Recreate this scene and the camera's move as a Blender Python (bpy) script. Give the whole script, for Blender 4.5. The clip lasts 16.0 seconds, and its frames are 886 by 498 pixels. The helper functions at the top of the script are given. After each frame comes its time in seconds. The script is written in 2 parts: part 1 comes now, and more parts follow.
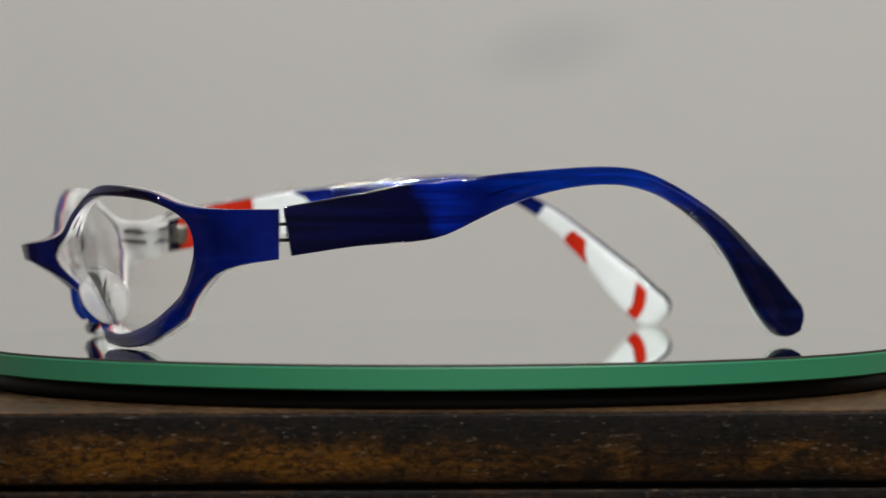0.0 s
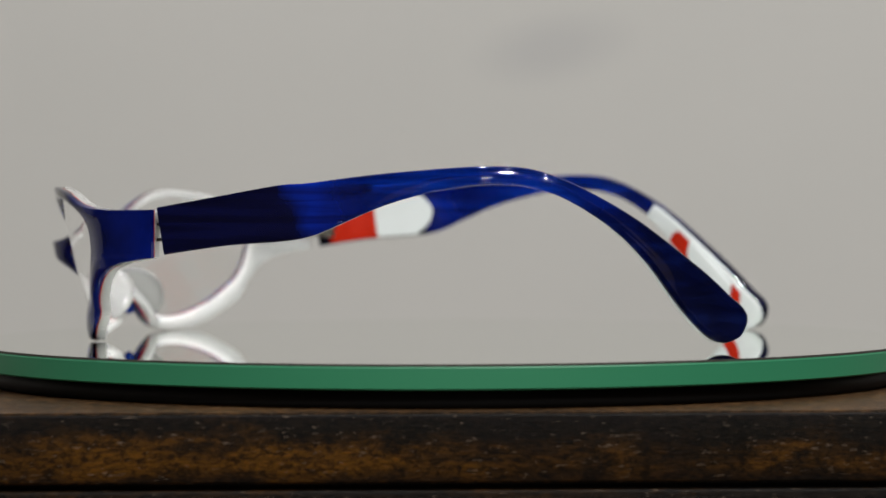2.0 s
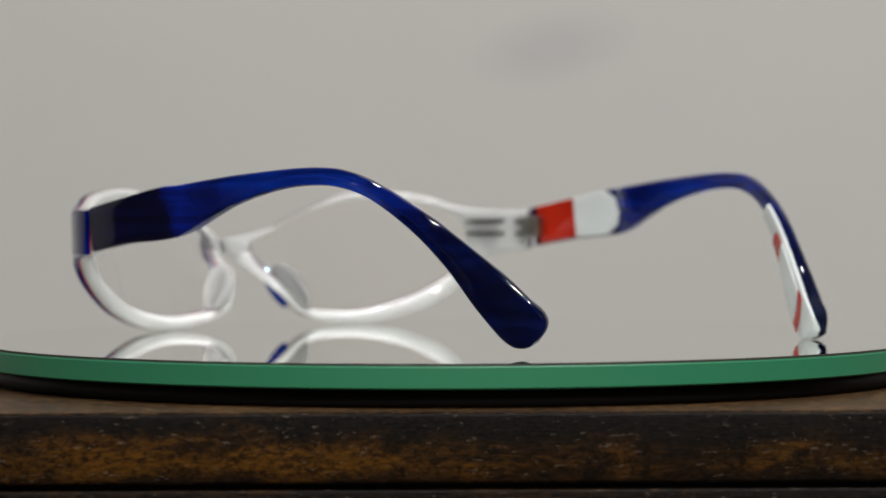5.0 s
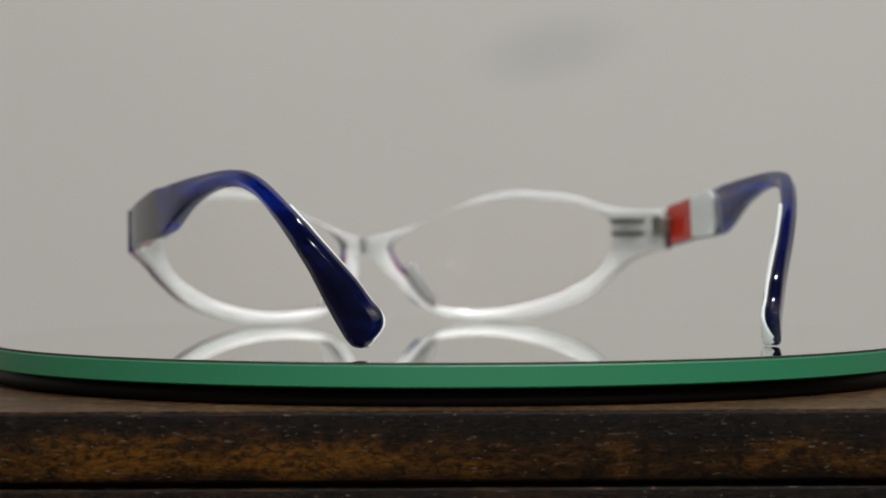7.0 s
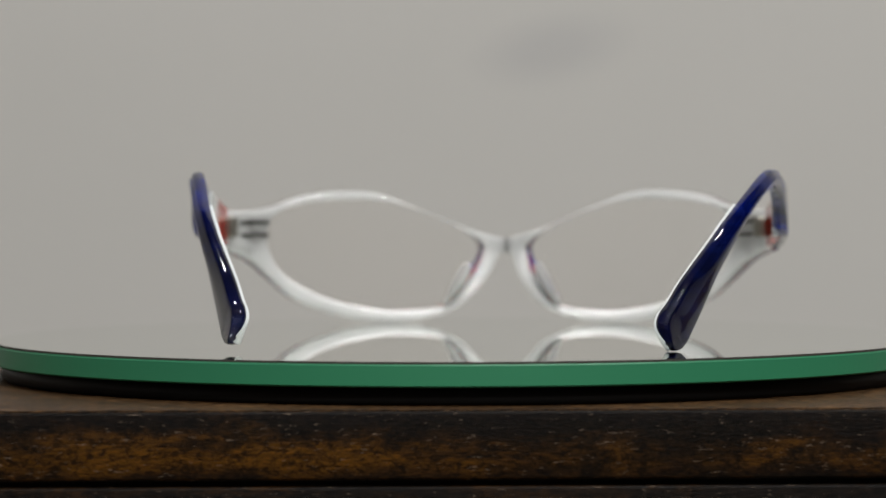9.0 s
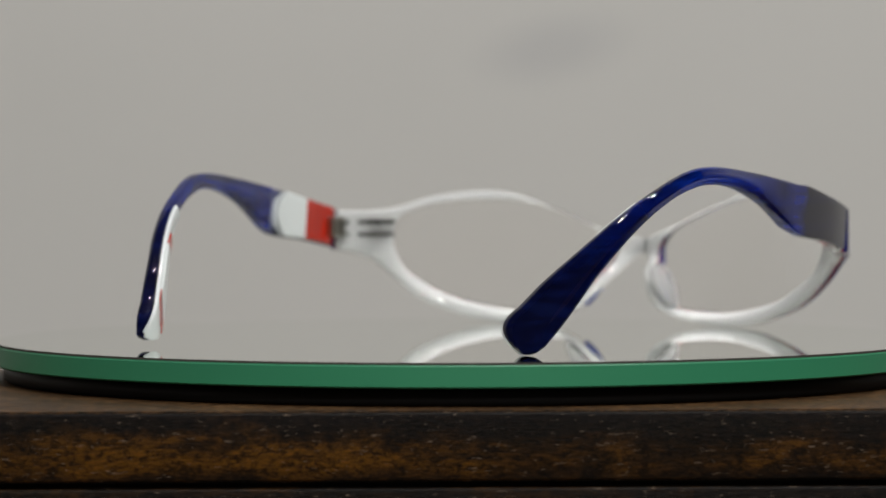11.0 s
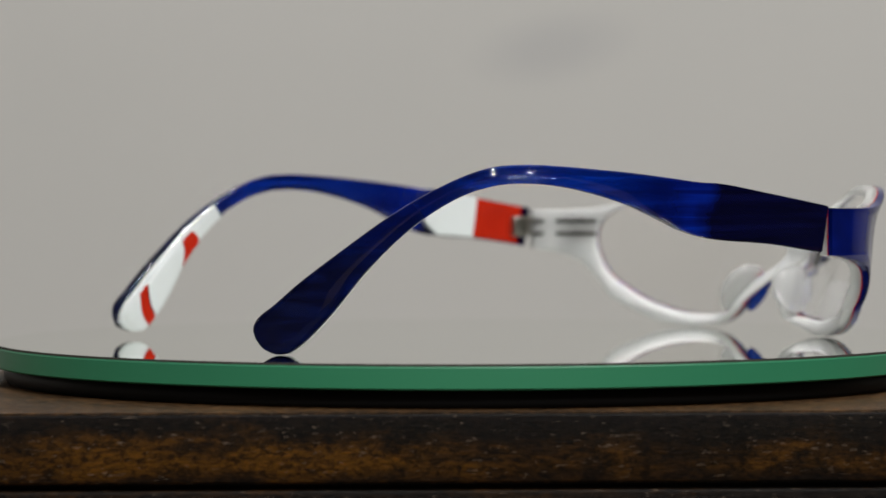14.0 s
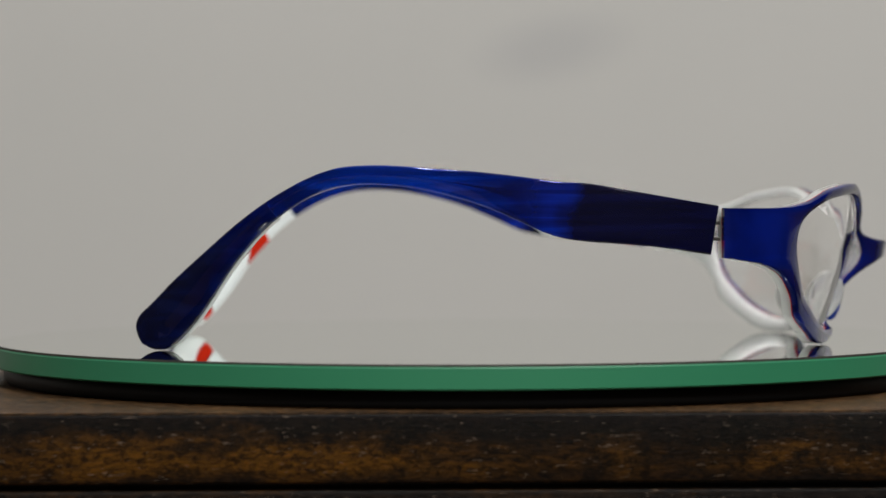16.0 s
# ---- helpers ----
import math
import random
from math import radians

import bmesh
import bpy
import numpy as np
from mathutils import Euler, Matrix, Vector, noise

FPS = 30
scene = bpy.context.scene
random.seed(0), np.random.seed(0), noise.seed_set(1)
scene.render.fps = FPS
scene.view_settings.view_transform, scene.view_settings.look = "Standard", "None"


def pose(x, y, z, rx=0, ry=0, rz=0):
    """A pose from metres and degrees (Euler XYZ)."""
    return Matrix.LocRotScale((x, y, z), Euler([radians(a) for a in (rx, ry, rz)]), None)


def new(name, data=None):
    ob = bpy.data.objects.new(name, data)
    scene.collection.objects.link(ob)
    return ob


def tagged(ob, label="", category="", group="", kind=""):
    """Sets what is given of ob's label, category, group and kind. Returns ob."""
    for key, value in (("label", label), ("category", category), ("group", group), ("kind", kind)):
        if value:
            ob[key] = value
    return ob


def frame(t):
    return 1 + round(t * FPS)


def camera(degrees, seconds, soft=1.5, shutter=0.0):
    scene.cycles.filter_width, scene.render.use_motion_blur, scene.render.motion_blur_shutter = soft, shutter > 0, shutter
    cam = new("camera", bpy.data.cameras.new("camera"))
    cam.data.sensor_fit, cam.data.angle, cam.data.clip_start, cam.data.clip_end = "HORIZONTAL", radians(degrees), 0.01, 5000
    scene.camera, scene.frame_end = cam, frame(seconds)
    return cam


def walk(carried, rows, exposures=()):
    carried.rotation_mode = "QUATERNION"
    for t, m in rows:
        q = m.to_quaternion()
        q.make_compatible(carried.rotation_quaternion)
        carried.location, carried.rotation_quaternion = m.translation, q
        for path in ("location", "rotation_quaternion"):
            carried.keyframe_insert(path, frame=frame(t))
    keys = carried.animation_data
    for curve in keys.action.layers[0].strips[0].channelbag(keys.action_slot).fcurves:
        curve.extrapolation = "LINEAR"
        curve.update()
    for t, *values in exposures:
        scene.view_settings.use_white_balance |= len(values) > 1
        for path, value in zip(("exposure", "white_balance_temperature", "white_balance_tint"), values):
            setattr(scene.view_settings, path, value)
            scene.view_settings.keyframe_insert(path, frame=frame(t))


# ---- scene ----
# The turntable's axis stands at the origin, the mirror's top is z = 0, and the camera looks along +y.
cam = camera(19.05, 16.0, soft=1.5)
EYE = (0.0, -0.599, 0.0282)
YAW, DIP, ROLL = 0.274, 0.766, -0.151
cam.data.dof.use_dof = True
cam.data.dof.focus_distance = 0.533
cam.data.dof.aperture_fstop = 16.0


def view(back):
    m = pose(*EYE, 90 - DIP, 0, YAW) @ pose(0, 0, 0, 0, 0, ROLL)
    return m @ Matrix.Translation((0, 0, back))


# the focusing lens draws the view back by a few millimetres in the middle of the clip
walk(cam, [(t, view(b)) for t, b in ((0.0, 0.0), (4.2, 0.0), (6.3, 0.003), (7.0, 0.0045), (8.0, 0.0068), (9.2, 0.0076),
                                     (11.3, 0.0035), (13.0, 0.0), (16.0, 0.0))],
     [(0.0, 0.0), (4.2, 0.0), (7.0, -0.02), (8.5, -0.12), (12.0, -0.11), (16.0, -0.07)])

# ---- light ----
world = bpy.data.worlds.new("room_air")
scene.world = world
world.use_nodes = True
world.node_tree.nodes["Background"].inputs[0].default_value = (0.9, 0.95, 1.0, 1)
world.node_tree.nodes["Background"].inputs[1].default_value = 0.02


def downlight_or_fill(x, y, watts, wide):
    lamp = bpy.data.lights.new("downlight_or_fill", "AREA")
    lamp.shape, lamp.size = "DISK", wide
    lamp.energy, lamp.color = watts, (1.0, 0.98, 0.96)
    ob = new("downlight_or_fill_lamp", lamp)
    ob.matrix_world = pose(x, y, 1.385)


# ceiling downlights, third and fourth added as unseen fill: x, y, watts, width
LAMPS = ((0.25, -1.54, 23.0, 0.05), (0.48, -1.68, 18.0, 0.045), (0.65, -0.45, 9.0, 0.08), (0.15, -0.45, 8.0, 0.07), (0.0, 0.24, 3.5, 0.06),
         (-2.20, -0.85, 11.0, 0.07), (-2.05, -1.20, 5.5, 0.045), (-2.45, -1.50, 3.5, 0.04))
for lamp_row in LAMPS:
    downlight_or_fill(*lamp_row)


# ---- materials ----
def material(name, colour, rough=0.4, metal=0.0, **more):
    m = bpy.data.materials.new(name)
    m.use_nodes = True
    b = m.node_tree.nodes["Principled BSDF"]
    b.inputs["Base Color"].default_value = (*colour, 1)
    b.inputs["Roughness"].default_value = rough
    b.inputs["Metallic"].default_value = metal
    for k, v in more.items():
        b.inputs[k.replace("_", " ").title().replace("Ior", "IOR")].default_value = v
    return m


def node(m, kind, **inputs):
    n = m.node_tree.nodes.new(kind)
    for k, v in inputs.items():
        n.inputs[k].default_value = v
    return n


def link(m, a, b):
    m.node_tree.links.new(a, b)


def ramp(m, fac, stops):
    n = m.node_tree.nodes.new("ShaderNodeValToRGB")
    e = n.color_ramp.elements
    while len(e) < len(stops):
        e.new(0.5)
    for el, (p, c) in zip(e, stops):
        el.position, el.color = p, (*c, 1)
    link(m, fac, n.inputs[0])
    return n.outputs[0]


def mapped(m, scale, kind="ShaderNodeTexNoise", **inputs):
    co = m.node_tree.nodes.new("ShaderNodeTexCoord")
    mp = node(m, "ShaderNodeMapping", Scale=scale)
    link(m, co.outputs["Object"], mp.inputs[0])
    tx = node(m, kind, **inputs)
    link(m, mp.outputs[0], tx.inputs[0])
    return tx


def bump(m, height, strength, dist):
    b = node(m, "ShaderNodeBump", Strength=strength, Distance=dist)
    link(m, height, b.inputs["Height"])
    link(m, b.outputs[0], m.node_tree.nodes["Principled BSDF"].inputs["Normal"])


def base_of(m):
    return m.node_tree.nodes["Principled BSDF"].inputs["Base Color"]


def acetate(name, colour, vary=0.25, rough=0.035, **more):
    m = material(name, colour, rough, ior=1.49, specular_ior_level=0.5, **more)
    n = mapped(m, (60, 60, 60), Scale=1.0, Detail=4.0)
    lo = tuple(c * (1 - vary) for c in colour)
    hi = tuple(min(1, c * (1 + vary)) for c in colour)
    link(m, ramp(m, n.outputs[0], [(0.3, lo), (0.7, hi)]), base_of(m))
    f = mapped(m, (900, 900, 900), Scale=1.0, Detail=2.0)
    r = node(m, "ShaderNodeMapRange", **{"From Min": 0.3, "From Max": 0.7, "To Min": rough * 0.7, "To Max": rough * 1.5})
    link(m, f.outputs[0], r.inputs[0])
    link(m, r.outputs[0], m.node_tree.nodes["Principled BSDF"].inputs["Roughness"])
    return m


FRONT_BLUE = acetate("blue_acetate", (0.0005, 0.0045, 0.082), 0.8, 0.02)


def banded_blue():
    """Blue laminate, near black where the inlays back it, brighter between them."""
    m = acetate("banded_blue_acetate", (0.004, 0.01, 0.2))
    co = m.node_tree.nodes.new("ShaderNodeTexCoord")
    xyz = m.node_tree.nodes.new("ShaderNodeSeparateXYZ")
    link(m, co.outputs["Object"], xyz.inputs[0])
    lean = node(m, "ShaderNodeMath")
    lean.operation = "MULTIPLY_ADD"
    link(m, xyz.outputs["Z"], lean.inputs[0])
    lean.inputs[1].default_value = -0.35
    link(m, xyz.outputs["Y"], lean.inputs[2])
    wave = mapped(m, (150, 150, 150), Scale=1.0, Detail=3.0)
    add = node(m, "ShaderNodeMath")
    add.operation = "MULTIPLY_ADD"
    link(m, wave.outputs[0], add.inputs[0])
    add.inputs[1].default_value = 0.008
    link(m, lean.outputs[0], add.inputs[2])
    r = node(m, "ShaderNodeMapRange", **{"From Min": -0.07, "From Max": 0.06})
    link(m, add.outputs[0], r.inputs[0])
    dark, mid, light = (0.0008, 0.0012, 0.020), (0.0006, 0.009, 0.17), (0.001, 0.033, 0.44)
    link(m, ramp(m, r.outputs[0], [(0.0, (0.0010, 0.003, 0.034)), (0.07, (0.001, 0.002, 0.017)), (0.13, (0.001, 0.003, 0.035)), (0.20, mid), (0.28, light), (0.42, light), (0.56, mid), (0.635, mid), (0.67, dark), (1.0, dark)]), base_of(m))
    # long streaks along the temple: light reflected inside the sheet, painted into its colour
    gleam_noise = mapped(m, (160, 20, 520), Scale=1.0, Detail=4.0, Distortion=0.5)
    inner_gleam = ramp(m, gleam_noise.outputs[0], [(0.38, (0.10, 0.10, 0.16)), (0.52, (0.9, 0.9, 0.9)), (0.62, (2.2, 2.6, 2.0))])
    mix = m.node_tree.nodes.new("ShaderNodeMix")
    mix.data_type, mix.blend_type = "RGBA", "MULTIPLY"
    mix.inputs["Factor"].default_value = 0.5
    link(m, base_of(m).links[0].from_socket, mix.inputs["A"])
    link(m, inner_gleam, mix.inputs["B"])
    link(m, mix.outputs["Result"], base_of(m))
    # the blue lets light through where nothing white lies behind it
    clear = ramp(m, r.outputs[0], [(0.12, (0.1, 0.1, 0.1)), (0.22, (0.95, 0.95, 0.95)), (0.54, (0.85, 0.85, 0.85)), (0.62, (0.05, 0.05, 0.05))])
    link(m, clear, m.node_tree.nodes["Principled BSDF"].inputs["Transmission Weight"])
    return m


BANDED = banded_blue()
MILK = acetate("milky_clear_acetate", (0.54, 0.555, 0.55), 0.04, 0.05, transmission_weight=0.08, subsurface_weight=1.0,
               subsurface_radius=(1.0, 1.0, 1.0), subsurface_scale=0.008)
WHITE = acetate("white_acetate", (0.64, 0.68, 0.685), 0.04)
RED = acetate("red_acetate", (0.42, 0.018, 0.006), 0.15)
STEEL = material("hinge_steel", (0.32, 0.31, 0.27), 0.3, 1.0)
DARKPIN = material("dark_pin", (0.06, 0.055, 0.05), 0.35, 0.8)
RIM = material("ground_bevel", (0.035, 0.035, 0.030), 0.7, specular_ior_level=0.0)
LENS = material("coated_lens", (1, 1, 1), 0.0, transmission_weight=1.0, ior=1.6, specular_tint=(0.022, 0.13, 0.25, 1))
PAD = acetate("pad_acetate", (0.74, 0.75, 0.745), 0.04, 0.05, transmission_weight=0.68)
LENS_EDGE = material("ground_lens_edge", (0.62, 0.64, 0.63), 0.25, transmission_weight=0.85, ior=1.6)
NOSE_BLUE = acetate("nose_blue_acetate", (0.003, 0.026, 0.22))
MIRROR = material("mirror_silver", (0.80, 0.83, 0.785), 0.004, 1.0)
EDGE = material("green_glass_edge", (0.030, 0.215, 0.105), 0.45)
BLACK = material("black_plastic_and_shade", (0.004, 0.004, 0.004), 0.5, specular_ior_level=0.2)


def wall_paint():
    m = material("wall_paint", (0.62, 0.61, 0.59), 0.9)
    n = mapped(m, (3, 3, 3), Scale=1.0, Detail=5.0)
    plain = ramp(m, n.outputs[0], [(0.3, (0.60, 0.60, 0.575)), (0.7, (0.64, 0.635, 0.61))])
    # one faint bluish, darker patch
    co = m.node_tree.nodes.new("ShaderNodeTexCoord")
    mp = node(m, "ShaderNodeMapping", Location=(0.045, 0, 0.1045), Rotation=(0, radians(-11), 0), Scale=(0.043, 1000, 0.0185))
    mp.vector_type = "TEXTURE"
    link(m, co.outputs["Object"], mp.inputs[0])
    blob = m.node_tree.nodes.new("ShaderNodeTexGradient")
    blob.gradient_type = "SPHERICAL"
    link(m, mp.outputs[0], blob.inputs[0])
    k = node(m, "ShaderNodeMapRange", **{"From Max": 0.7, "To Max": 0.25})
    link(m, blob.outputs[1], k.inputs[0])
    mix = m.node_tree.nodes.new("ShaderNodeMix")
    mix.data_type = "RGBA"
    link(m, k.outputs[0], mix.inputs["Factor"])
    link(m, plain, mix.inputs["A"])
    mix.inputs["B"].default_value = (0.36, 0.37, 0.40, 1)
    link(m, mix.outputs["Result"], base_of(m))
    f = mapped(m, (220, 220, 220), Scale=1.0, Detail=3.0)
    bump(m, f.outputs[0], 0.15, 0.001)
    return m


def wood(name, dark, mid, gold, graded=True):
    """Stained wood: dark near the board's upper edge, gold lower down, darker again below, with short dark pores and
    pale flecks.
    """
    m = material(name, mid, 0.5, specular_ior_level=0.10)
    big = mapped(m, (40, 40, 130), Scale=1.0, Detail=7.0, Roughness=0.66, Distortion=0.5)
    fleck = mapped(m, (330, 700, 2600), Scale=1.0, Detail=5.0, Roughness=0.7)
    pore = mapped(m, (620, 620, 1150), Scale=1.0, Detail=4.0, Roughness=0.7, Distortion=0.8)
    fac = big.outputs[0]
    if graded:
        co = m.node_tree.nodes.new("ShaderNodeTexCoord")
        xyz = m.node_tree.nodes.new("ShaderNodeSeparateXYZ")
        link(m, co.outputs["Object"], xyz.inputs[0])
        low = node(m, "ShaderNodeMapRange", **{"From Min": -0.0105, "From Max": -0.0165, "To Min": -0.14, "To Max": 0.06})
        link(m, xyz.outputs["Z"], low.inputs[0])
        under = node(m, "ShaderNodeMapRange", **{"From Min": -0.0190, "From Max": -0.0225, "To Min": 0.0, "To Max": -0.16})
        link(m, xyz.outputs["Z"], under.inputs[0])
        # one long patch shifted towards the gold
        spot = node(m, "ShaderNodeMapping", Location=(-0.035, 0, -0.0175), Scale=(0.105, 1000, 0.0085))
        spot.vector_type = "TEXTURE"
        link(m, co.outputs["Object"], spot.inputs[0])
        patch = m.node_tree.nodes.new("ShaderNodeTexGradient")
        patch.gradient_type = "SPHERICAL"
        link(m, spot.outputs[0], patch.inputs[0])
        patch_gain = node(m, "ShaderNodeMapRange", **{"From Max": 0.9, "To Min": -0.06, "To Max": 0.08})
        link(m, patch.outputs[1], patch_gain.inputs[0])
        for extra in (low, under, patch_gain):
            add = node(m, "ShaderNodeMath")
            link(m, fac, add.inputs[0])
            link(m, extra.outputs[0], add.inputs[1])
            fac = add.outputs[0]
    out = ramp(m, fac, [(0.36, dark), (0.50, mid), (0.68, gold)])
    for layer in (ramp(m, fleck.outputs[0], [(0.34, (0.10, 0.09, 0.08)), (0.50, (1, 1, 1)), (0.62, (1.5, 1.4, 1.3))]),
                  ramp(m, pore.outputs[0], [(0.40, (0.12, 0.10, 0.09)), (0.56, (1.5, 1.4, 1.2))])):
        mix = m.node_tree.nodes.new("ShaderNodeMix")
        mix.data_type, mix.blend_type = "RGBA", "MULTIPLY"
        mix.inputs["Factor"].default_value = 0.85
        link(m, out, mix.inputs["A"])
        link(m, layer, mix.inputs["B"])
        out = mix.outputs["Result"]
    pale = mapped(m, (420, 520, 3400), Scale=1.0, Detail=2.0)
    k = node(m, "ShaderNodeMapRange", **{"From Min": 0.685, "From Max": 0.73, "To Max": 0.55})
    link(m, pale.outputs[0], k.inputs[0])
    mix = m.node_tree.nodes.new("ShaderNodeMix")
    mix.data_type = "RGBA"
    link(m, k.outputs[0], mix.inputs["Factor"])
    link(m, out, mix.inputs["A"])
    mix.inputs["B"].default_value = (0.24, 0.18, 0.13, 1)
    link(m, mix.outputs["Result"], base_of(m))
    bump(m, fleck.outputs[0], 0.6, 0.0003)
    return m


WALL = wall_paint()
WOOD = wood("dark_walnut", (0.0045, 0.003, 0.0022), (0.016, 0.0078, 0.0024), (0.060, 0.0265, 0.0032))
# lighter copy of the walnut, with light on the top face in its colour
WOOD_TOP_LIT = wood("lit_top_walnut", (0.034, 0.020, 0.010), (0.050, 0.029, 0.0145), (0.072, 0.043, 0.021), False)
CARPET = material("floor_board", (0.22, 0.17, 0.12), 0.6)
# unseen ceiling and walls, added dark to keep reflections in the acetate low
CEIL = material("unseen_ceiling_dark", (0.25, 0.245, 0.24), 0.9)
DIM = material("unseen_wall_dark", (0.08, 0.075, 0.07), 0.9)


# ---- mesh helpers ----
def part(name, bm, mat, parent=None, label="", smooth=False):
    me = bpy.data.meshes.new(name)
    bmesh.ops.recalc_face_normals(bm, faces=bm.faces)
    bm.to_mesh(me)
    bm.free()
    me.materials.append(mat)
    if smooth:
        me.polygons.foreach_set("use_smooth", [True] * len(me.polygons))
        me.set_sharp_from_angle(angle=radians(50))
    ob = new(name, me)
    ob.parent = parent
    if label:
        tagged(ob, label)
    return ob


def box(x0, x1, y0, y1, z0, z1, bevel=0.0):
    bm = bmesh.new()
    bmesh.ops.create_cube(bm, size=1)
    for v in bm.verts:
        v.co = ((x0, x1)[v.co.x > 0], (y0, y1)[v.co.y > 0], (z0, z1)[v.co.z > 0])
    if bevel:
        bmesh.ops.bevel(bm, geom=bm.edges[:], offset=bevel, segments=3, affect="EDGES", profile=0.5)
    return bm


def lathe(profile, n=256, cx=0.0, cy=0.0):
    """A solid of revolution about z from (radius, z) points; closed by caps where the radius ends at 0."""
    bm = bmesh.new()
    rings = []
    for r, z in profile:
        if r < 1e-6:
            rings.append([bm.verts.new((cx, cy, z))])
        else:
            rings.append([bm.verts.new((cx + r * math.cos(a), cy + r * math.sin(a), z))
                          for a in (2 * math.pi * i / n for i in range(n))])
    for p, q in zip(rings, rings[1:]):
        for i in range(n):
            j = (i + 1) % n
            c = [p[i % len(p)], p[j % len(p)], q[j % len(q)], q[i % len(q)]]
            c = list(dict.fromkeys(c))
            if len(c) > 2:
                bm.faces.new(c)
    return bm


def catmull(pts, steps, closed=False):
    n, out = len(pts), []
    for i in range(n if closed else n - 1):
        q = [Vector(pts[(i + k) % n] if closed else pts[min(max(i + k, 0), n - 1)]) for k in (-1, 0, 1, 2)]
        for s in range(steps):
            t = s / steps
            out.append(0.5 * (2 * q[1] + (q[2] - q[0]) * t + (2 * q[0] - 5 * q[1] + 4 * q[2] - q[3]) * t * t
                              + (3 * q[1] - q[0] - 3 * q[2] + q[3]) * t ** 3))
    if not closed:
        out.append(Vector(pts[-1]))
    return out


# ---- the room ----
def room():
    x0, x1, y0, y1, z0, z1 = -3.0, 3.0, -2.7, 0.62, -0.85, 1.40
    w = 0.1
    tagged(part("floor", box(x0 - w, x1 + w, y0 - w, y1 + w, z0 - w, z0), CARPET), "brown wooden floor of the room", "floor", kind="structure")
    tagged(part("ceiling", box(x0 - w, x1 + w, y0 - w, y1 + w, z1, z1 + w), CEIL), "unseen ceiling, kept dark to limit reflections", "ceiling", kind="structure")
    for name, b in (("wall_north", (x0, x1, y1, y1 + w)), ("wall_south", (x0, x1, y0 - w, y0)),
                    ("wall_west", (x0 - w, x0, y0, y1)), ("wall_east", (x1, x1 + w, y0, y1))):
        north = name == "wall_north"
        tagged(part(name, box(*b, z0, z1), WALL if north else DIM), "pale grey painted wall with a faint bluish patch" if north else "unseen wall closing the room, kept dark to limit reflections", "wall", kind="structure")


def wooden_stand():
    stand = tagged(new("wooden_stand"), "dark brown walnut stand with a shadow gap below its top board", "stand")
    zt, front = -0.0086, -0.1087
    stand.matrix_basis = pose(0, 0, -0.85, 0, 0, 1.5)
    def put(name, bm, mat, label=""):
        ob = part(name, bm, mat, stand, label, True)
        ob.location = (0, 0, 0.85)
        return ob
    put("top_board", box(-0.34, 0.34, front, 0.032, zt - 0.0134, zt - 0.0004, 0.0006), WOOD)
    # added thin sheet: the lit look of the board's top is painted on
    put("lit_top_sheet", box(-0.3395, 0.3395, front + 0.0006, 0.0315, zt - 0.0006, zt, 0.0001), WOOD_TOP_LIT, "added sheet on the board's top, painted lighter as lit")
    # set-back black strip; the gap's shade is put into its colour
    put("gap_shade", box(-0.335, 0.335, front + 0.004, 0.028, zt - 0.0149, zt - 0.0132), BLACK)
    put("body", box(-0.34, 0.34, front - 0.0002, 0.032, -0.85, zt - 0.0146, 0.0006), WOOD)


R_DISC, DISC = 0.1065, (0.0003, 0.0028)


def turntable():
    t = tagged(new("turntable"), "round mirror turntable with a green glass edge on a black base", "turntable")
    part("mirror", lathe([(0, 0.0), (R_DISC - 0.0006, 0.0), (R_DISC - 0.0006, -0.0003), (0, -0.0003)], 360, *DISC),
         MIRROR, t, "silvered mirror face")
    r = R_DISC
    part("glass_edge", lathe([(r - 0.0007, -0.0004), (r - 0.0002, -0.0004), (r, -0.0007), (r, -0.0046), (r - 0.0003, -0.0049), (0.05, -0.0049), (0.05, -0.0004), (r - 0.0007, -0.0004)], 360, *DISC),
         EDGE, t, "polished green glass edge")
    part("bevel", lathe([(r - 0.0006, 0.0), (r - 0.0003, -0.0001), (r - 0.0001, -0.0004), (r - 0.0006, -0.0004), (r - 0.0006, 0.0)], 360, *DISC), RIM, t,
         "thin grey ground bevel")
    part("base", lathe([(0, -0.0049), (0.1035, -0.0049), (0.1040, -0.0056), (0.1040, -0.0078), (0.1033, -0.0086), (0, -0.0086)], 256, *DISC), BLACK, t, "black plastic base", True)
    return t


# ---- the glasses ----
MX = 0.0048
PLAN = catmull([(0, 97.0), (4, 95.2), (8, 90.6), (12, 88.0), (20, 86.0), (30, 83.2), (40, 79.8), (48, 76.4), (54, 73.0), (60, 69.2), (65, 64.4), (68.6, 58.5),
                (70.6, 52.0)], 12)
LEAN = 0.24


def leaned(x, z):
    """How far the front leans forwards at a height z; the end pieces stand upright, and the lower inner rims fall back to the nose."""
    fall = 0.30 * max(0.0, 22.0 - x) * min(1.0, max(0.0, (17.0 - z) / 10.0))
    return LEAN * (z - 20.0) * min(1.0, max(0.0, (68.0 - x) / 12.0)) - fall


def plan_at(x):
    """The front's curve from above: the point and the outward normal at a distance x from its middle, in millimetres."""
    for a, b in zip(PLAN, PLAN[1:]):
        if a.x <= x <= b.x or b is PLAN[-1]:
            k = (x - a.x) / (b.x - a.x)
            d = (b - a).normalized()
            return a + (b - a) * k, Vector((-d.y, d.x))


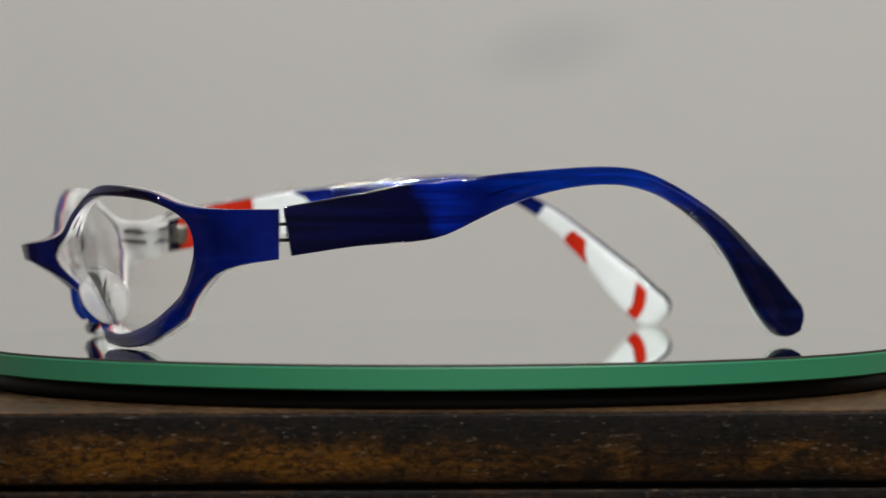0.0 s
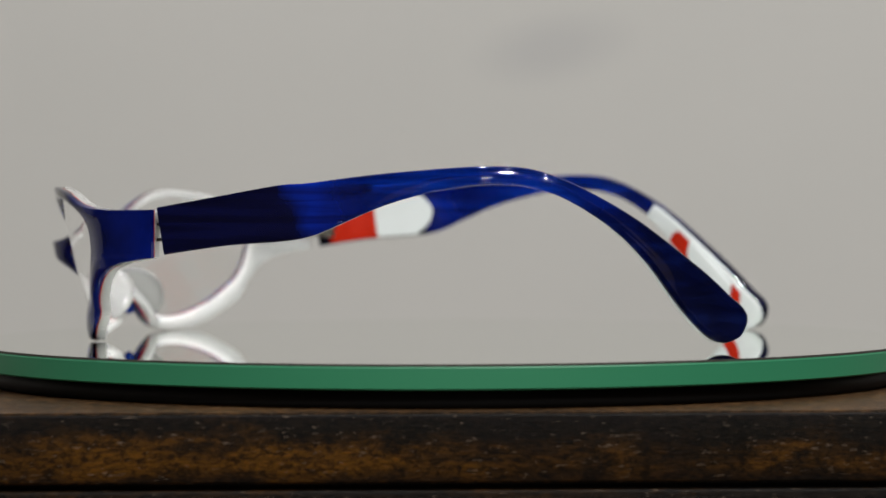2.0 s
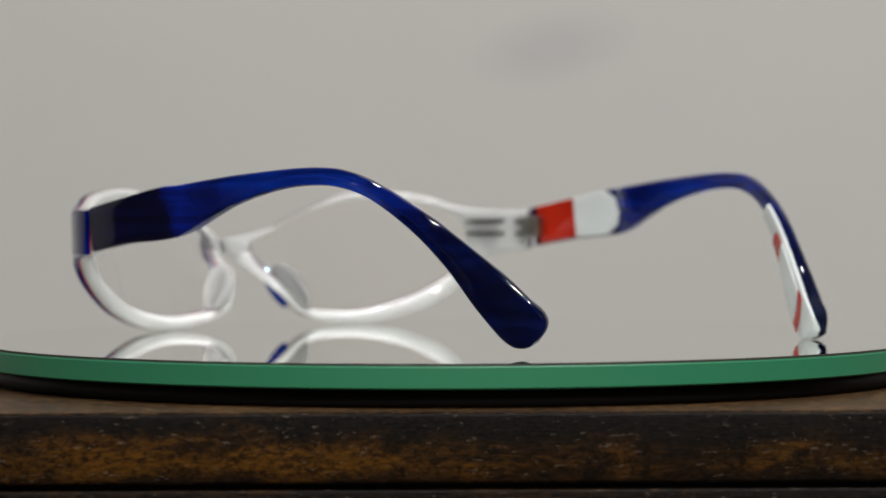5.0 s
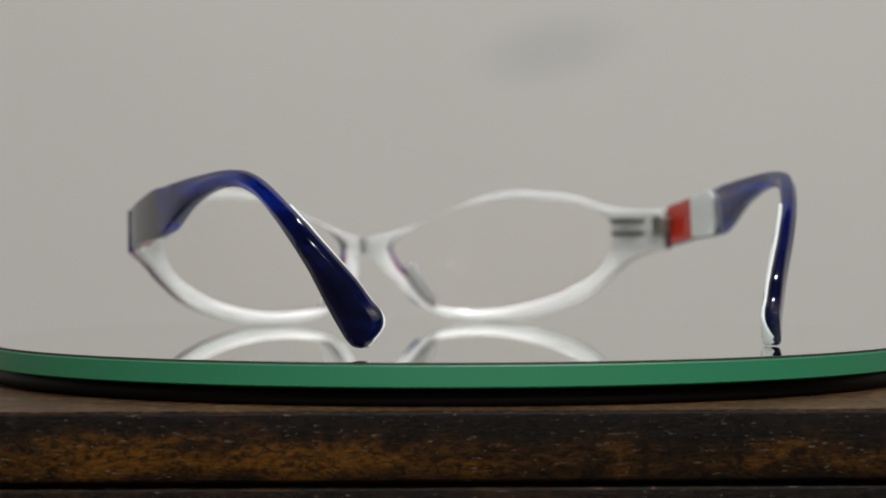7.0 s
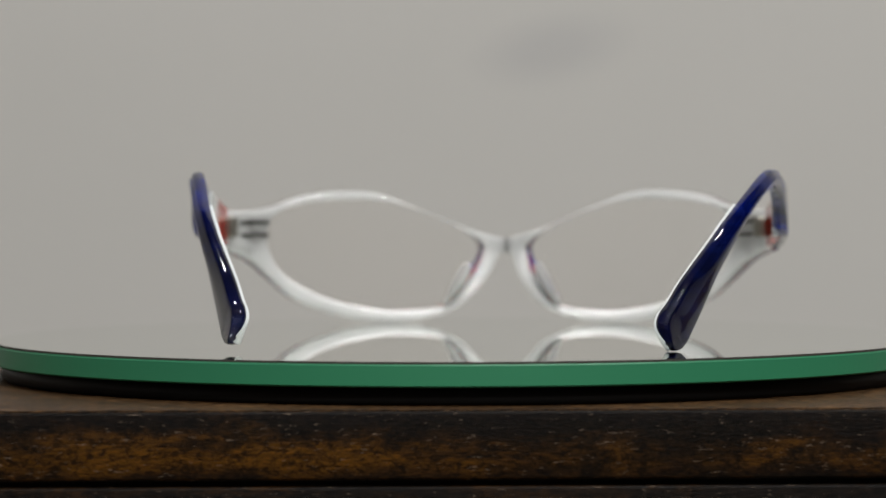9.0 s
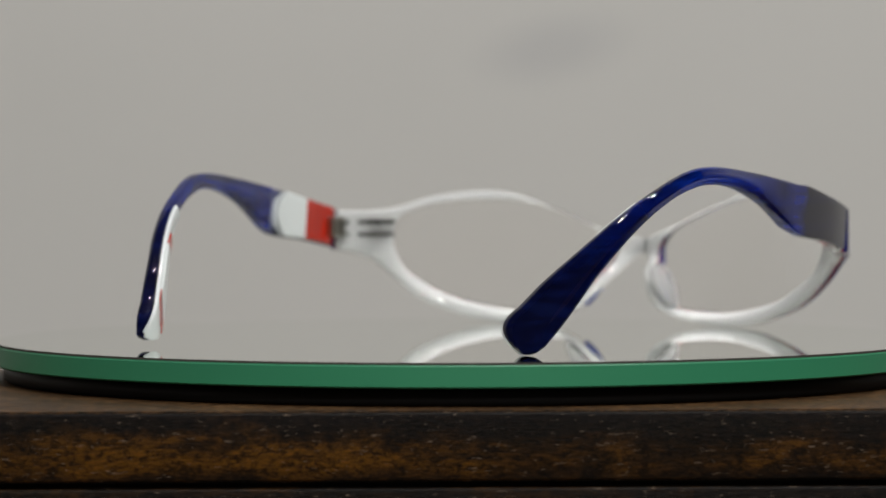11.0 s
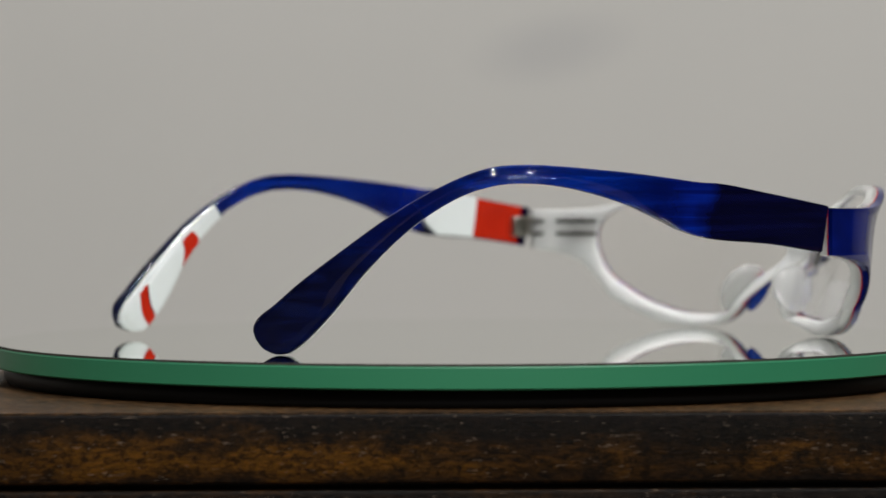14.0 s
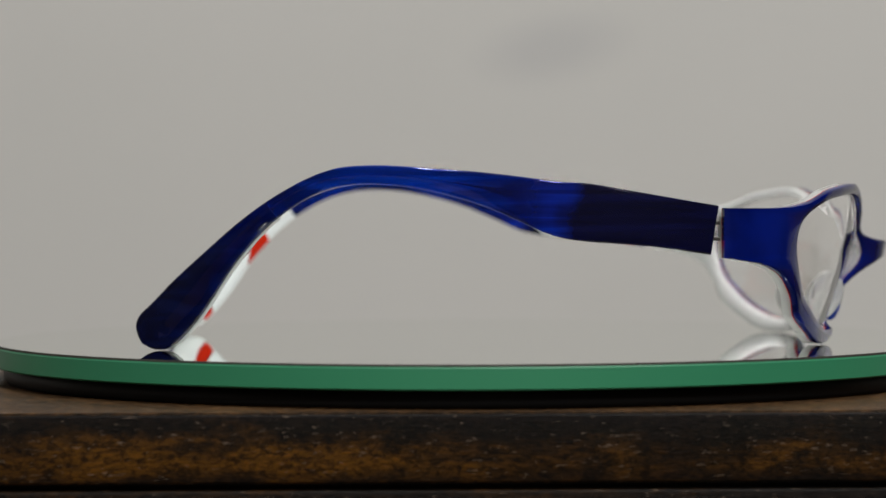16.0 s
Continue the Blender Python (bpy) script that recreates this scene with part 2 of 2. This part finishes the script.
OPENING = [(61.8, 22.7), (60.8, 26.8), (57.2, 29.6), (51.6, 31.2), (41.5, 32.0), (32.0, 31.7), (22.2, 29.1), (13.6, 25.4),
           (8.2, 20.8), (7.9, 17.1), (10.2, 11.8), (13.3, 5.8), (17.3, 3.8), (27.7, 3.0), (36.5, 3.9), (47.5, 7.0), (57.2, 12.8), (60.8, 18.0)]
OUTLINE = [(70.6, 19.2), (70.6, 29.2), (65.0, 29.3), (59.5, 30.5), (53.2, 33.0), (41.5, 34.3), (32.8, 33.3), (21.2, 28.8), (12.0, 24.8),
           (6.0, 22.4), (0.0, 21.6), (0.0, 18.3), (3.8, 17.6), (6.4, 14.8), (9.5, 9.0), (12.8, 4.1), (19.3, 1.4), (28.5, 0.25), (38.5, 0.9),
           (46.5, 3.1), (54.2, 6.4), (60.4, 11.6), (65.4, 16.4)]


def outline_curve():
    a = catmull(OUTLINE[1:11], 8)
    b = catmull(OUTLINE[11:] + OUTLINE[:1], 8)
    return a + b


def cast(loop, c, ang):
    d = Vector((math.cos(ang), math.sin(ang)))
    best = None
    for p, q in zip(loop, loop[1:] + loop[:1]):
        e = q - p
        det = d.x * -e.y + e.x * d.y
        if abs(det) < 1e-9:
            continue
        w = p - c
        k = (w.x * -e.y + e.x * w.y) / det
        u = (d.x * w.y - d.y * w.x) / det
        if k > 0 and -1e-6 <= u <= 1 + 1e-6 and (best is None or k > best):
            best = k
    return c + d * best


def front_layer(section):
    """One laminate of the front: section is a closed list of (k, depth): k runs from the lens opening (0) to the outline (1)."""
    c = Vector((33.0, 20.2))
    inner, outer = catmull(OPENING, 8, True), outline_curve()
    angs = sorted([2 * math.pi * i / 220 for i in range(220)]
                  + [math.atan2(z - c.y, x - c.x) % (2 * math.pi) for x, z in (OUTLINE[0], OUTLINE[1], OUTLINE[10], OUTLINE[11])])
    bm = bmesh.new()
    for side in (-1, 1):
        rings = []
        for a in angs:
            p, q = cast(inner, c, a), cast(outer, c, a)
            span = (q - p).length
            ring = []
            for k, edge, depth in section:
                m = p + (q - p) * k + (q - p).normalized() * edge * min(1.0, span / 2)
                at, n = plan_at(max(0.0, m.x))
                nose = min(1.0, max(0.0, (19.0 - m.x) / 8.0)) * min(1.0, max(0.0, (m.x - 3.0) / 4.0)) * min(1.0, max(0.0, (18.0 - m.y) / 5.0))
                depth += nose * (1.3 if depth > 1.4 else 0.0) + nose * (0.4 if depth > 1.6 else 0.0)
                ring.append(bm.verts.new(((side * (at.x - n.x * depth)) / 1000 + MX, (at.y - n.y * depth + leaned(m.x, m.y)) / 1000, m.y / 1000)))
            rings.append(ring)
        for r0, r1 in zip(rings, rings[1:] + rings[:1]):
            for i in range(len(section)):
                j = (i + 1) % len(section)
                f = [r0[i], r0[j], r1[j], r1[i]]
                bm.faces.new(f)
    bmesh.ops.remove_doubles(bm, verts=bm.verts[:], dist=2e-6)
    return bm


# the temple in side view: y, z and half its height, in millimetres, from the hinge to the tip
SIDE = [(50.4, 24.7, 4.95), (37.0, 26.8, 5.15), (25.0, 28.3, 5.75), (19.0, 29.1, 5.45), (12.5, 30.9, 4.5), (4.8, 32.95, 3.4), (-3.2, 34.5, 2.55),
        (-11.2, 35.6, 2.05), (-19.2, 36.0, 1.9), (-25.8, 35.3, 1.9), (-32.8, 32.6, 1.8), (-41.0, 27.0, 2.15), (-48.95, 19.65, 3.0), (-55.6, 12.4, 4.25),
        (-60.2, 7.4, 4.6), (-62.5, 5.3, 4.6), (-63.8, 4.1, 4.15), (-64.7, 3.2, 3.2), (-65.3, 2.6, 1.9), (-65.55, 2.35, 0.7)]
# the temple from above: y and the outer face's distance from the middle
ABOVE = {-1: [(52, 70.0), (40, 70.4), (25, 69.8), (10, 68.2), (-10, 65.0), (-20, 62.9), (-30, 60.6), (-42, 57.4), (-54, 52.2), (-67, 46.2)],
         1: [(52, 70.4), (40, 71.7), (25, 71.8), (10, 71.2), (-10, 69.8), (-20, 68.6), (-30, 66.2), (-42, 60.8), (-54, 53.6), (-67, 46.0)]}
SIDE_FINE = catmull(SIDE, 6)


ABOVE = {k: [tuple(v) for v in catmull(c, 6)] for k, c in ABOVE.items()}


def above_at(side, y):
    """The outer face's distance from the middle at y, and its outward normal from above."""
    for a, b in zip(ABOVE[side], ABOVE[side][1:]):
        if y >= b[0]:
            break
    slope = (b[1] - a[1]) / (b[0] - a[0])
    return a[1] + slope * (y - a[0]), Vector((1.0, -slope)).normalized()


def thick(y):
    """The blue laminate's thickness: thin where inlays back it, whole between them, stout behind the ear's bend."""
    k = min(1.0, max(0.0, (21.0 - y) / 6.0))
    return 2.0 + 1.7 * k * k * (3 - 2 * k) - 0.1 * min(1.0, max(0.0, (-30.0 - y) / 5.0))


def temple_layer(side, y0, y1, d0=None, d1=None, lo=-1.0, hi=1.0, inset=0.0, lean=(0.0, 0.0), bow=(0.0, 0.0), ease=1.05):
    """A laminate of a temple between y0 and y1 (millimetres): the blue one, or with d0 and d1 one that lies so deep under it."""
    drop, back = (0.8, 1.1) if side > 0 else (-0.3, 2.2)
    st = [s for s in SIDE_FINE if y1 <= s.x <= y0]
    for y in (y0, y1):
        for a, b in zip(SIDE_FINE, SIDE_FINE[1:]):
            if b.x < y < a.x:
                st.append(a + (b - a) * ((y - a.x) / (b.x - a.x)))
    st.sort(key=lambda s: -s.x)
    bm, rings = bmesh.new(), []
    for s in st:
        k = min(range(len(SIDE_FINE) - 1), key=lambda j: abs(SIDE_FINE[j].x - s.x))
        k = max(1, min(k, len(SIDE_FINE) - 2))
        t = (SIDE_FINE[k + 1] - SIDE_FINE[k - 1]).xy.normalized()
        n = Vector((t.y, -t.x))
        hw = max(0.2, s.z - inset)
        sink = drop * min(1.0, max(0.0, (-38 - s.x) / 20))
        shift = back * min(1.0, max(0.0, (-15 - s.x) / 40))
        shift += (0.5 if side > 0 else 1.1) * math.exp(-((s.x + 45.0) / 9.0) ** 2)
        out, face = above_at(side, s.x)
        base = thick(s.x) if s.x < 10.0 else 2.0
        a, b = (0.0, thick(s.x)) if d0 is None else (base + d0, base + d1)
        near_tip = min(1.0, max(0.0, (s.x + 65.8) / 2.6))
        slim = 1.0 - math.sqrt(1.0 - (1.0 - near_tip) ** 2)  # the tip is rounded off from both sides
        a, b = (a + 0.42 * slim * (b - a), b - 0.42 * slim * (b - a)) if d0 is None else (a - 0.42 * slim * thick(s.x), b - 0.55 * slim * thick(s.x))
        top, bottom = hi * hw, lo * hw
        r = min(ease * (0.3 + 0.7 * min(1.0, max(0.0, (21.0 - s.x) / 16.0))), 0.45 * (b - a), 0.45 * (top - bottom))
        arc = [(r * math.cos(k * math.pi / 6), r * math.sin(k * math.pi / 6)) for k in range(4)]
        crown = 0.12 * r
        ridge = 0.45 * min(1.0, max(0.0, (14.0 - s.x) / 20.0)) * min(1.0, max(0.0, (s.x + 62.0) / 12.0)) if d0 is None else 0.0
        twist = 0.36 * min(1.0, max(0.0, (-26.0 - s.x) / 18.0))  # the ear end leans in at its upper edge
        along = (y0 - s.x) / (y0 - y1)
        slant, curve = lean[0] + (lean[1] - lean[0]) * along, bow[0] + (bow[1] - bow[0]) * along
        mid, flat = 0.5 * (top + bottom), 0.5 * (top - bottom) - r
        face_rows = [(mid + flat * u, abs(u) ** 1.6) for u in (0.66, 0.33, 0.0, -0.33, -0.66)]
        ring = []
        for w, d in ([(top - r + c, a + crown + ridge + r - q) for c, q in arc] + [(w, a + (crown + ridge) * k) for w, k in face_rows]
                     + [(bottom + r - c, a + crown + ridge + r - q) for c, q in reversed(arc)] + [(bottom + r - c, b - crown - r + q) for c, q in arc]
                     + [(w, b - crown * k) for w, k in reversed(face_rows)] + [(top - r + c, b - crown - r + q) for c, q in reversed(arc)]):
            u = w / hw
            slide = slant * u + curve * (1.0 - u * u)
            if slide:
                out = above_at(side, s.x + slide)[0]
            y = s.x + slide + n.x * w - shift - face.y * d
            z = s.y + slide * t.y / t.x + n.y * w - sink
            ring.append(bm.verts.new((side * (out - face.x * d - twist * (w + hw)) / 1000 + MX, y / 1000, z / 1000)))
        rings.append(ring)
    for r0, r1 in zip(rings, rings[1:]):
        for i in range(len(r0)):
            j = (i + 1) % len(r0)
            bm.faces.new([r0[i], r0[j], r1[j], r1[i]])
    bm.faces.new(rings[0])
    bm.faces.new(rings[-1])
    return bm


def temple(parent, side):
    main = part("temple", temple_layer(side, 50.0, -65.55), BANDED, parent, "blue acetate temple with red and white inlays on its inside", True)

    def inlay(name, y0, y1, d, mat, label, **more):
        part(name, temple_layer(side, y0, y1, 0.02, d, **more), mat, main, label, True)
    inlay("red_inlay", 47.0, 34.2, 1.75, RED, "red acetate inlay", inset=0.25, ease=0.4)
    inlay("white_inlay", 34.2, 24.0, 1.8, WHITE, "white acetate inlay", inset=0.25, bow=(0.0, -5.0))
    part("inner_layer", temple_layer(side, -38.5, -65.5, -0.6, 0.6, lo=-1.02, hi=0.86, ease=0.5), WHITE, main, "white acetate inner layer", True)
    inlay("red_inlay", -45.6, -49.6, 0.72, RED, "red acetate inlay", lo=-0.98, hi=0.4, ease=0.2, lean=(-0.4, 1.6), bow=(0.8, 1.4))
    inlay("red_inlay", -58.2, -60.2, 0.72, RED, "red acetate inlay", lo=-0.95, hi=0.6, ease=0.2, lean=(2.2, 2.0), bow=(-1.2, -1.3))
    inlay("white_inlay", -49.9, -57.9, 0.9, WHITE, "bulging white acetate inlay", lo=-0.95, hi=0.55, ease=0.5, lean=(1.6, 2.2), bow=(1.4, -1.2))
    return main


def lens(parent, side):
    c = Vector((33.0, 20.2))
    loop = [c + (p - c) * 1.012 for p in catmull(OPENING, 5, True)]
    bm = bmesh.new()
    faces = []
    for depth0, cup in ((0.8, 0.0), (2.3, 0.0015)):  # the back is hollowed more than the face: thick at the edge
        rings = []
        for k in (1.0, 0.85, 0.65, 0.42, 0.2):
            ring = []
            for p in loop:
                m = c + (p - c) * k
                depth = depth0 + cup * (m - c).length_squared
                at, n = plan_at(max(0.0, m.x))
                at = at - Vector((0, (m.y - 20.2) ** 2 / 220.0))
                ring.append(bm.verts.new((side * (at.x - n.x * depth) / 1000 + MX, (at.y - n.y * depth + leaned(m.x, m.y)) / 1000, m.y / 1000)))
            rings.append(ring)
        at, n = plan_at(c.x)
        mid = bm.verts.new((side * (at.x - n.x * depth0) / 1000 + MX, (at.y - n.y * depth0) / 1000, c.y / 1000))
        faces.append(rings[0])
        for r0, r1 in zip(rings, rings[1:]):
            for i in range(len(loop)):
                j = (i + 1) % len(loop)
                bm.faces.new([r0[i], r0[j], r1[j], r1[i]])
        for i in range(len(loop)):
            bm.faces.new([rings[-1][i], rings[-1][(i + 1) % len(loop)], mid])
    for i in range(len(loop)):
        j = (i + 1) % len(loop)
        bm.faces.new([faces[0][i], faces[0][j], faces[1][j], faces[1][i]]).material_index = 1
    ob = part("lens", bm, LENS, parent, "clear coated prescription lens", True)
    ob.data.materials.append(LENS_EDGE)
    ob.visible_shadow = False


def nose_pad(parent, side):
    bm = bmesh.new()
    bmesh.ops.create_icosphere(bm, subdivisions=4, radius=1)
    for v in bm.verts:
        u = v.co.z
        wide = 1.9 + 0.5 * u
        x = 11.6 - 3.0 * u + v.co.x * wide + 0.5 * u * u
        y = 79.6 + v.co.y * 5.8 * (1 + 0.15 * u) + 1.0 * u
        z = 10.0 + 5.8 * u
        v.co = (side * x / 1000 + MX, y / 1000, z / 1000)
    pad = part("nose_pad", bm, PAD, parent, "clear acetate nose pad", True)
    core = bmesh.new()
    bmesh.ops.create_icosphere(core, subdivisions=3, radius=1)
    for v in core.verts:
        u = v.co.z
        v.co = (side * (9.2 - 2.8 * u + v.co.x * 1.4) / 1000 + MX, (83.3 + v.co.y * 2.2 + 1.0 * u) / 1000, (9.2 + 4.8 * u) / 1000)
    part("pad_core", core, NOSE_BLUE, pad, "blue acetate at the pad's root", True)


def hinge(parent, side):
    def block(x0, x1, y0, y1, z0, z1, b=0.2):
        xs = sorted((side * x0 / 1000 + MX, side * x1 / 1000 + MX))
        return box(*xs, y0 / 1000, y1 / 1000, z0 / 1000, z1 / 1000, b / 1000)
    main = part("hinge", block(64.6, 67.4, 44.4, 47.8, 22.4, 27.4, 0.5), STEEL, parent, "small steel barrel hinge", True)
    for i in range(5):
        z = 22.6 + 1.0 * i
        b = lathe([(0, z / 1000), (0.00095, z / 1000), (0.00115, (z + 0.15) / 1000), (0.00115, (z + 0.75) / 1000), (0.00095, (z + 0.9) / 1000),
                   (0, (z + 0.9) / 1000)], 16, side * 0.0650 + MX, 0.0484)
        part("knuckle", b, STEEL, main, smooth=True)
    for z in (23.0, 26.2):
        part("pin", block(65.4, 68.2, 49.4, 53.4, z - 0.35, z + 0.35, 0.1), DARKPIN, main, "dark steel hinge leaf", True)
        bm = bmesh.new()
        a, n0 = plan_at(69.0)
        b, n1 = plan_at(61.5)
        verts = []
        for q, n in ((a, n0), (b, n1)):
            for d, dz in ((3.2, -0.38), (4.3, -0.38), (4.3, 0.38), (3.2, 0.38)):
                verts.append(bm.verts.new((side * (q.x - n.x * d) / 1000 + MX, (q.y - n.y * d) / 1000, (z + dz) / 1000)))
        for i in range(4):
            j = (i + 1) % 4
            bm.faces.new([verts[i], verts[j], verts[4 + j], verts[4 + i]])
        bm.faces.new(verts[:4])
        bm.faces.new(verts[4:])
        part("rivet_bar", bm, DARKPIN, main, "dark steel bar sunk in the clear layer")


def eyeglasses():
    g = tagged(new("eyeglasses"), "blue acetate eyeglasses with white and red inside, standing on mirror", "eyeglasses")
    e = 0.35
    front = part("front_frame", front_layer([(0, 0, e), (0, e, 0.02), (0.5, 0, -0.1), (1, -e, 0.02), (1, 0, e), (1, 0, 1.45), (0, 0, 1.45)]), FRONT_BLUE, g,
                 "blue acetate face of the front", True)
    part("red_layer", front_layer([(0, 0, 1.46), (1, 0, 1.46), (1, 0, 1.69), (0, 0, 1.69)]), RED, front, "thin red acetate layer", True)
    part("back_layer", front_layer([(0, 0, 1.7), (1, 0, 1.7), (1, 0, 3.6), (1, -e, 3.95), (0.5, 0, 4.05), (0, e, 3.95), (0, 0, 3.6)]), MILK, front,
         "milky clear acetate back of the front", True)
    for side in (-1, 1):
        lens(g, side)
        nose_pad(g, side)
        hinge(g, side)
        temple(g, side)
    return g


room()
wooden_stand()
table = turntable()
glasses = eyeglasses()


# ---- movement ----
def motions():
    wobble = ((0.0, 0.24), (2.0, 0.43), (4.0, 0.06), (6.5, -1.03), (9.0, -0.34), (11.5, 0.16), (14.0, 0.22), (16.0, 0.37))
    rows = []
    for t, extra in wobble:
        rows.append((t, pose(0, 0, 0, 0, 0, -12.035 * (t - 8.587) + extra)))
    walk(table, rows)
    walk(glasses, rows)


motions()
